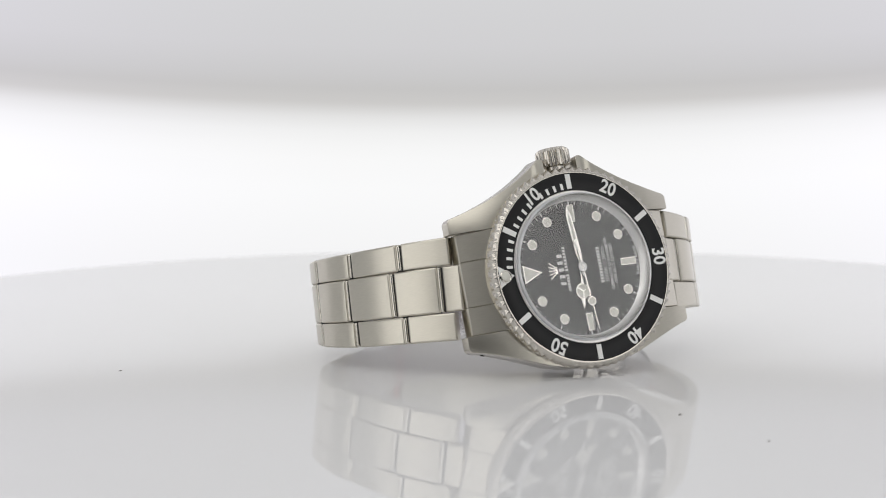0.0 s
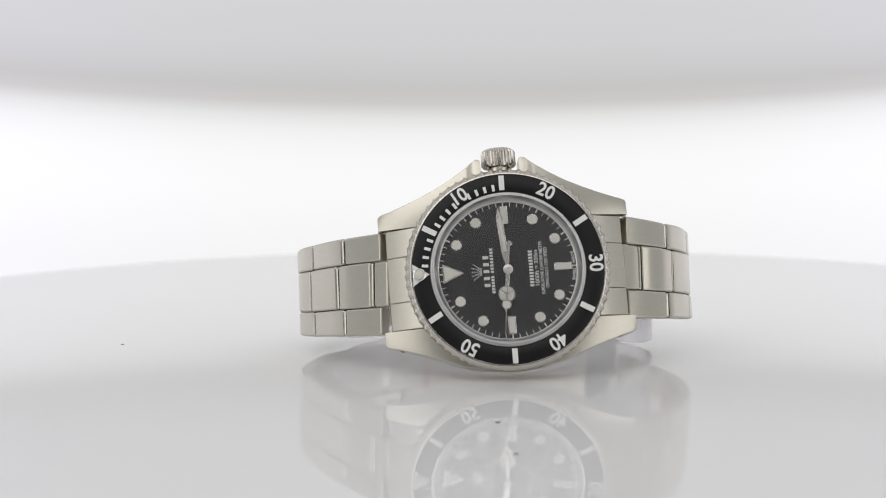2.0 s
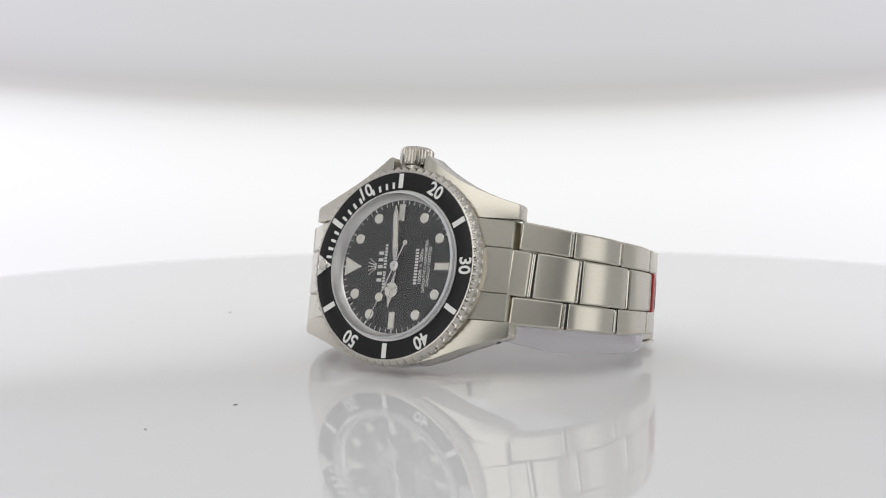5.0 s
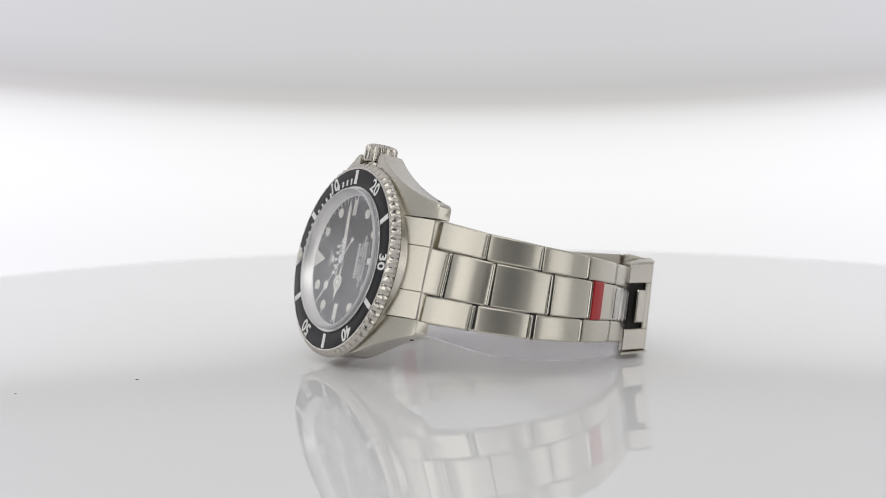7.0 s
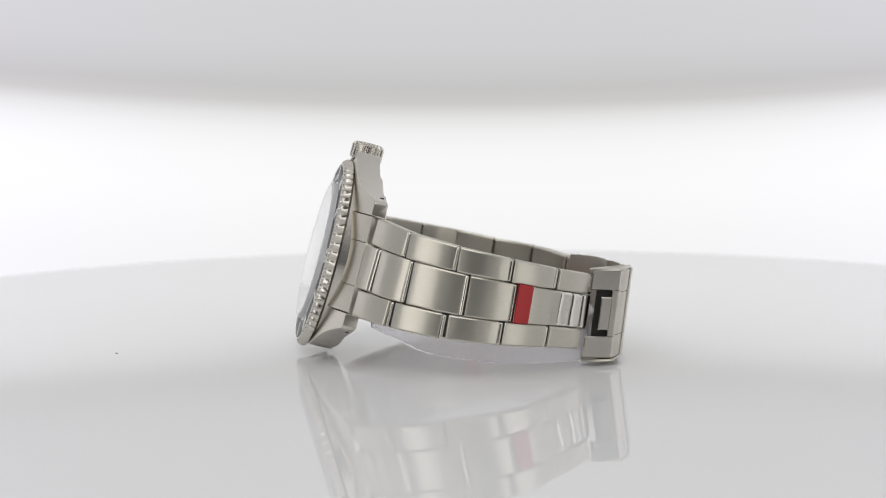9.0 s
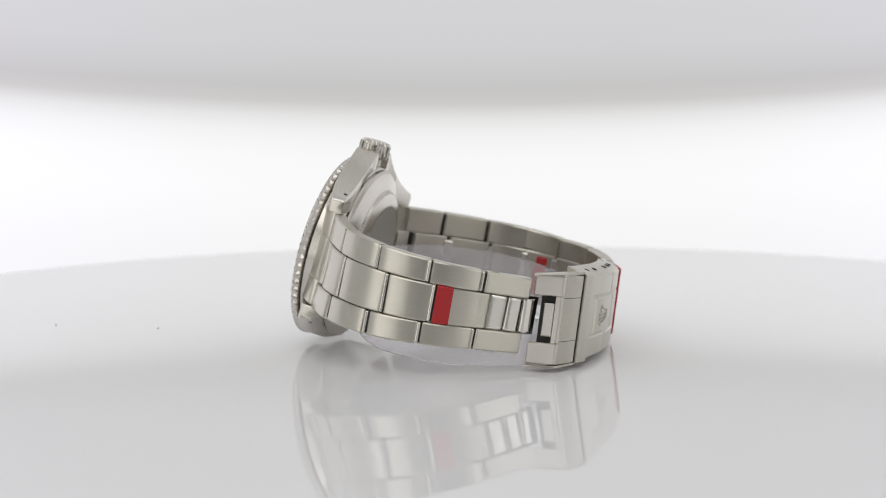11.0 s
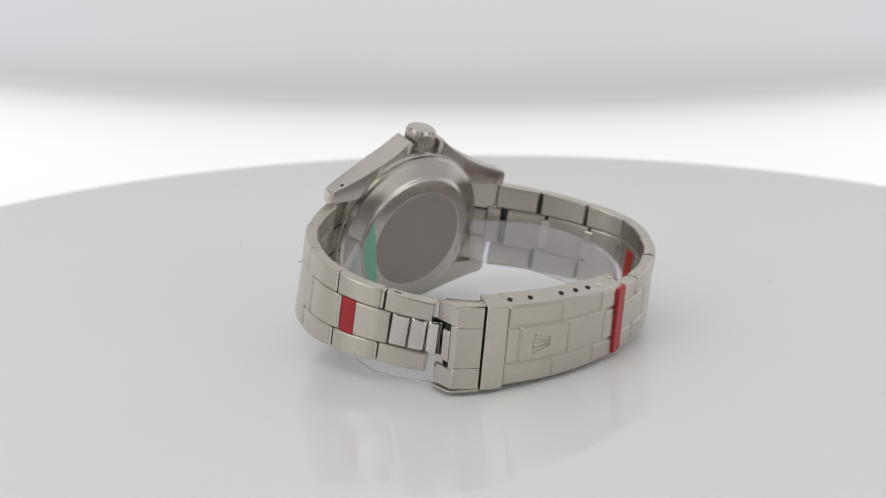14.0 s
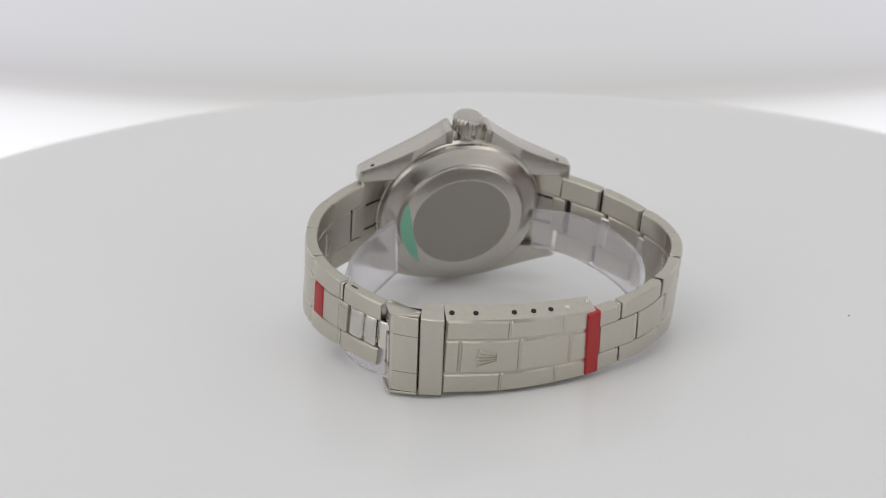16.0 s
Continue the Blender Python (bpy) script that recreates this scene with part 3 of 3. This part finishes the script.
def bracelet():
    br = tagged(new("bracelet"), "brushed steel three-row link bracelet")
    br.parent = watch
    for chain, sides, mids in ((SIX, (0.0, 1.0, 2.0, 3.0, 4.0, 5.0), (0.34, 1.2, 2.26, 3.15, 4.22)),
                               (TWELVE, (0.05, 1.0, 2.0, 3.05, 4.15, 5.25, 6.45, 7.1), (0.30, 1.18, 2.13, 3.1, 4.1, 5.05, 6.0, 6.95))):
        link(chain, -0.12, mids[0], -0.44, 0.44, 2.4, "tab_link", br, round_end=0.4)
        for u0, u1 in zip(sides, sides[1:]):
            link(chain, u0, u1, 0.46, 1.0, 2.6, "outer_link", br)
            link(chain, u0, u1, -1.0, -0.46, 2.6, "outer_link", br)
        for u0, u1 in zip(mids, mids[1:]):
            link(chain, u0, u1, -0.45, 0.45, 2.7, "middle_link", br)
        # a rounded knuckle on one side of each joint, a dark strip painting slit shade on the other
        k0, k1 = (-0.052, 0.018) if chain is SIX else (-0.018, 0.052)
        for u in sides[1:-1]:
            for lo, hi in ((0.47, 0.985), (-0.985, -0.47)):
                link(chain, u + k0, u + k1, lo, hi, 2.2, "knuckle", br, gap=0.0, round_end=0.32, mat=KNUCKLE, drop=0.18)
            link(chain, u - 0.075, u + 0.075, -0.95, 0.95, 2.2, "joint_shade", br, gap=0.0, round_end=0.05, mat=GAP_SHADE, drop=0.42)
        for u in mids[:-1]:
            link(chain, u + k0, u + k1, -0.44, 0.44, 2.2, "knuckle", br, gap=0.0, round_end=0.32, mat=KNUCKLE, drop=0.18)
            link(chain, u - 0.075, u + 0.075, -0.43, 0.43, 2.2, "joint_shade", br, gap=0.0, round_end=0.05, mat=GAP_SHADE, drop=0.42)
        # polished bars on the inner side
        for u in mids[1:-1]:
            link(chain, u - 0.12, u + 0.12, -0.36, 0.36, 2.95, "inner_bar", br, "polished hinge bar inside the bracelet", gap=0.0, round_end=0.1, mat=POLISHED, drop=2.2)
    for u0, u1, drop in ((4.19, 4.53, 0.3), (4.54, 4.86, 0.35), (4.87, 5.2, 0.4)):
        link(SIX, u0, u1, -0.45, 0.45, 2.4, "adjuster_bar", br, "polished adjuster bar", gap=0.04, round_end=0.75, mat=POLISHED, drop=drop)
    # dark sheet behind the bars paints the shade between them
    link(SIX, 4.2, 5.3, -0.5, 0.5, 2.3, "adjuster_shade", br, "dark sheet for the shade under the adjuster bars", gap=0.0, round_end=0.1, mat=GAP_SHADE, drop=1.5)
    strap(SIX, 0.695, 0.845, -0.38, 0.36, 0.12, "film_flap", br, "clear loose film over the adjuster bars", drop=-0.3, edge=0.03, mat=CLEAR).visible_shadow = False
    c, way, out, up, hw = station(SIX, 4.22)
    # flat dark patch for the shade inside the link's slot
    slot = prism([(-0.75, -0.22), (0.75, -0.22), (0.9, 0), (0.75, 0.22), (-0.75, 0.22), (-0.9, 0)], -0.1, 0.03)
    for v in slot.verts:
        v.co = at_table(c + way * v.co.x - out * (1.3 + v.co.y) + up * (hw + v.co.z))
    part("link_slot", slot, GAP_SHADE, br, "dark slot in the link's edge", smooth=False)
    link(SIX, 3.2, 3.5, -0.46, 0.46, 2.9, "red_tape", br, "strip of red protective tape", gap=0.02, bulge=0.05, round_end=0.1, mat=TAPE, drop=-0.12)
    link(TWELVE, 3.5, 3.85, -0.7, 0.35, 3.0, "red_tape", br, "strip of red protective tape", gap=0.02, bulge=0.0, round_end=0.1, mat=TAPE, drop=1.6)
    link(TWELVE, 6.93, 7.22, -1.02, 1.02, 3.2, "red_tape", br, "strip of red protective tape", gap=0.02, bulge=0.05, round_end=0.1, mat=TAPE, drop=-0.22)
    return br


CLASP = [(32.2, 9.0, 10.5, 9.0), (28.4, 15.5, 10.1, 8.8), (22.3, 18.3, 9.6, 8.7), (14.0, 21.8, 9.1, 8.5), (4.0, 24.6, 8.8, 8.2), (-7.6, 25.9, 8.5, 7.6)]
BLADE = [(23.6, 17.7, 9.7, 8.7)] + CLASP[3:]
SLIDER = [(27.85, 15.3, 10.1, 8.8), (25.8, 16.7, 9.9, 8.75), (23.75, 17.7, 9.7, 8.7)]
CATCH = [(31.95, 11.15, 10.5, 9.0), (30.1, 13.35, 10.35, 8.95), (28.15, 15.05, 10.2, 8.85)]
HINGE = [(28.3, 14.9, 10.2, 8.85), (27.6, 15.45, 10.1, 8.8)]
RETURN = [(30.25, 5.4, 10.7, 9.0), (31.2, 8.2, 10.6, 9.0), (31.9, 10.2, 10.5, 9.0), (32.08, 10.85, 10.5, 9.0), (31.75, 11.5, 10.5, 9.0)]


def along(chain, f):
    """Parameter of the chain at a fraction of its length."""
    ls = [(Vector(b[:3]) - Vector(a[:3])).length for a, b in zip(chain, chain[1:])]
    s = f * sum(ls)
    for k, l in enumerate(ls):
        if s <= l or k == len(ls) - 1:
            return k + s / l
        s -= l


def strap(chain, f0, f1, lo, hi, th, name, parent, label="", drop=0.0, flare=0.0, edge=0.3, inset=0.0, mat=None):
    """A smooth curved band along the chain between two fractions of its length."""
    n = max(3, round((f1 - f0) * 28))
    secs = []
    total = sum((Vector(b[:3]) - Vector(a[:3])).length for a, b in zip(chain, chain[1:]))
    stops = [f0 + inset / total, f0 + (inset + edge) / total] + [f0 + (f1 - f0) * k / n for k in range(1, n)] + [f1 - (inset + edge) / total, f1 - inset / total]
    stops = sorted(stops)
    for k, f in enumerate(stops):
        c, way, out, up, hw = station(chain, along(chain, min(0.999, f)))
        if chain in (SLIDER, CATCH, HINGE, RETURN):
            up = Vector((0.03, 0.125, 0.99)).normalized()
        e = edge if k in (0, len(stops) - 1) else 0.0
        a, b = lo * hw + inset, hi * hw - inset
        row = ((a + edge, -drop), (b - edge, -drop), (b, -drop - edge), (b + flare, -th - drop), (a, -th - drop), (a, -drop - edge))
        secs.append([at_table(c + up * x + out * (h - (e if h > -th / 2 - drop else 0))) for x, h in row])
    return part(name, loft(secs), mat or BRUSHED_LINK, parent, label, angle=16)


def clasp():
    cl = tagged(new("clasp"), "brushed steel folding clasp with safety catch")
    cl.parent = watch
    strap(BLADE, 0.0, 1.0, -1.0, 1.0, 4.4, "blade", cl, "curved clasp blade", drop=0.34, flare=1.1, edge=0.25)
    rows = ((0.46, 0.99, (0.0, 0.41, 0.77, 1.0)), (-0.455, 0.455, (0.0, 0.10, 0.485, 0.83, 1.0)), (-0.99, -0.46, (0.0, 0.37, 0.74, 1.0)))
    for lo, hi, fs in rows:
        for f0, f1 in zip(fs, fs[1:]):
            strap(BLADE, f0, f1, lo, hi, 1.2, "pressed_panel", cl, drop=0.0, edge=0.3, inset=0.15)
    # embossed emblem, plain bars
    c, way, out, up, hw = station(BLADE, along(BLADE, 0.28))
    for k in range(5):
        secs = []
        long = 2.2 - 0.22 * abs(k - 2)
        for s, spread, wdt in ((1.7, 0.36, 0.15), (-long, 0.88, 0.22)):
            cc = c + way * s + up * ((k - 2) * spread - 0.1)
            secs.append([at_table(cc + up * du * wdt + out * dn) for du, dn in ((-1, -0.2), (1, -0.2), (0.5, 0.2), (-0.5, 0.2))])
        part("embossed_bar", loft(secs), BRUSHED_LINK, cl, "embossed steel emblem", smooth=False)
        bm = lathe([(0.05, 0.28), (0.2, 0.25), (0.34, 0.12), (0.38, -0.1), (0.05, -0.1)], 12)
        at = c + way * (-long - 0.2) + up * ((k - 2) * 0.92 - 0.1)
        for v in bm.verts:
            v.co = at_table(at + way * v.co.x + up * v.co.y + out * v.co.z)
        part("embossed_dot", bm, BRUSHED_LINK, cl, "embossed steel emblem")
    part("embossed_base", loft([[at_table(c + way * (1.8 + dw) + up * (u - 0.1) + out * h) for dw, h in ((-0.22, -0.2), (0.22, -0.2), (0.12, 0.2), (-0.12, 0.2))] for u in (-1.0, 1.0)]), BRUSHED_LINK, cl, "embossed steel emblem", smooth=False)
    # holes on the upper rim: dark discs paint the shade inside
    for f in (0.04, 0.19, 0.45, 0.58, 0.70, 0.82):
        c, way, out, up, hw = station(BLADE, along(BLADE, f))
        bm = lathe([(0.05, -0.1), (0.55, -0.1), (0.55, 0.06), (0.05, 0.06)], 20)
        m = Matrix((way, out, up)).transposed().to_4x4()
        tilt = Matrix.Rotation(-math.atan2(1.1, 4.6), 4, "X")
        bmesh.ops.transform(bm, matrix=m @ tilt, verts=bm.verts)
        at = c + up * (hw + 0.56) - out * 2.4
        for v in bm.verts:
            v.co = at_table(at + v.co)
        part("adjuster_hole" if f < 0.8 else "pin_head", bm, GAP_SHADE if f < 0.8 else POLISHED, cl, "dark adjuster hole" if f < 0.8 else "small pin head", smooth=False)
    c, way, out, up, hw = station(BLADE, along(BLADE, 0.975))
    pin = lathe([(0.05, -1.2), (0.62, -1.2), (0.62, 0.75), (0.5, 0.95), (0.05, 1.0)], 20)
    for v in pin.verts:
        v.co = at_table(c + up * (hw + 0.3 + v.co.z) - out * (3.3 + v.co.y) + way * v.co.x)
    part("hinge_pin", pin, POLISHED, cl, "small steel hinge pin", angle=40)
    # slider and folding catch
    strap(SLIDER, 0.0, 1.0, -1.03, 1.03, 4.6, "slider", cl, "brushed steel slider", drop=-0.3, flare=0.9, edge=0.22)
    strap(CATCH, 0.0, 1.0, -1.0, 0.98, 0.9, "safety_catch", cl, "brushed folding safety catch", drop=0.0, edge=0.12)
    # dark sheets fill the hollow under the catch with painted shade
    strap(CATCH, 0.3, 1.0, -0.97, 0.96, 3.4, "hinge_shade", cl, "dark sheet for the shade under the catch", drop=0.95, mat=GAP_SHADE)
    strap(HINGE, 0.0, 1.0, -0.97, 0.97, 3.4, "hinge_shade", cl, "dark sheet for the shade under the catch", drop=0.7, mat=GAP_SHADE)
    # engraved lines as thin dark strips, the grooves' shade painted
    for y in (-0.49, 0.478):
        strap(CATCH, 0.0, 0.985, y, y + 0.012, 0.4, "catch_groove", cl, "engraved line", drop=-0.02, edge=0.02, mat=GAP_SHADE)
    # polished return of the catch with its open slot
    for lo, hi, f0 in ((0.52, 0.98, 0.0), (-1.0, -0.52, 0.0), (-0.53, 0.53, 0.66)):
        strap(RETURN, f0, 1.0, lo, hi, 0.8, "catch_end", cl, "worn polished end of the catch", drop=0.0, edge=0.2, mat=SATIN)
    # dark sheet for the shade seen through the open slot
    strap(RETURN, 0.22, 0.9, -0.56, 0.56, 0.6, "catch_slot_shade", cl, "dark sheet for the shade in the catch's slot", drop=1.0, edge=0.05, mat=GAP_SHADE)
    strap(RETURN, 0.36, 0.67, -0.37, 0.37, 0.5, "catch_lip", cl, "satin lip of the catch", drop=-0.35, edge=0.25, mat=SATIN)
    up = Vector((0.02, 0.12, 0.99)).normalized()
    foot = [(29.0, 5.2), (30.4, 5.1), (32.2, 10.4), (32.1, 11.2), (31.8, 11.6), (28.2, 15.2), (26.7, 13.6)]
    for name, h0, h1 in (("upper_cheek", 8.9, 9.35), ("lower_cheek", -9.4, -8.95)):
        bm = prism(foot, h0, h1, 0.12)
        for v in bm.verts:
            v.co = at_table(Vector((v.co.x, v.co.y, 10.3)) + up * v.co.z)
        part(name, bm, BRUSHED_LINK, cl, "thin side cheek of the catch", angle=30)
    for x, y in ((29.7, 6.0), (27.6, 13.6)):
        bm = lathe([(0.05, -0.1), (0.5, -0.1), (0.5, 0.05), (0.4, 0.12), (0.05, 0.14)], 18)
        for v in bm.verts:
            v.co = at_table(Vector((x + v.co.x, y + v.co.y, 10.3)) + up * (9.36 + v.co.z))
        part("pin_head", bm, POLISHED, cl, "small pin head", smooth=False)
    return cl


case_body()
crown()
bezel()
dial()
seconds = pointers()
crystal()
caseback()
end_link(1)
end_link(-1)
bracelet()
clasp()


# ---- clear stand ----
def stand():
    root = tagged(new("watch_stand"), "clear plastic curved strip stand inside the bracelet", "display stand")
    # x, y, lower edge, upper edge (mm)
    path = [(7.0, -31.3, 7.2, 19.8), (12.5, -28.8, 5.6, 18.9), (20.0, -25.2, 3.5, 17.0), (26.2, -18.5, 2.5, 14.6), (30.6, -11, 1.9, 12.6), (31.8, -4.5, 1.8, 11.4), (30.2, 2, 1.5, 10.6), (25, 8.5, 0.6, 9.8), (17, 13.5, 0.02, 9.5), (6, 17.5, 0.02, 9.4),
            (-8, 20, 0.02, 9.8), (-19, 18.5, 0.3, 11), (-28, 14, 1.2, 12.6), (-33.5, 6, 3.0, 14.8), (-35, -4, 5.0, 16.6), (-33, -12.5, 7.0, 17.8), (-29.5, -18.6, 8.5, 18.4), (-24.2, -22.8, 9.3, 18.8)]
    n = 72
    secs = []
    for k in range(n + 1):
        v = k / n * (len(path) - 1)
        i = min(int(v), len(path) - 2)
        w = v - i
        p = [Vector(path[min(max(j, 0), len(path) - 1)]) for j in (i - 1, i, i + 1, i + 2)]
        c = 0.5 * (2 * p[1] + (p[2] - p[0]) * w + (2 * p[0] - 5 * p[1] + 4 * p[2] - p[3]) * w * w + (3 * p[1] - p[0] - 3 * p[2] + p[3]) * w ** 3)
        d = 0.5 * ((p[2] - p[0]) + 2 * (2 * p[0] - 5 * p[1] + 4 * p[2] - p[3]) * w + 3 * (3 * p[1] - p[0] - 3 * p[2] + p[3]) * w * w)
        nrm = Vector((d.y, -d.x)).normalized() * 0.55
        lo, hi = max(c[2], 0.02), c[3]
        secs.append([(c.x - nrm.x, c.y - nrm.y, lo), (c.x + nrm.x, c.y + nrm.y, lo), (c.x + nrm.x, c.y + nrm.y, hi), (c.x - nrm.x, c.y - nrm.y, hi)])
    s = part("strip", loft(secs), FILM, root, "clear bent plastic strip", angle=40)
    s.visible_shadow = False
    return root


stand_thing = stand()


def motions():
    walk(turntable_thing, [(t, table_at(t)) for t in TIMES])
    walk(stand_thing, [(t, table_at(t)) for t in TIMES])
    walk(watch, [(t, table_at(t) @ WATCH) for t in TIMES])
    walk(seconds, [(t, Matrix.Rotation(-radians(264.7 + 6.0 * t), 4, "Z")) for t in range(0, 17, 2)])


motions()
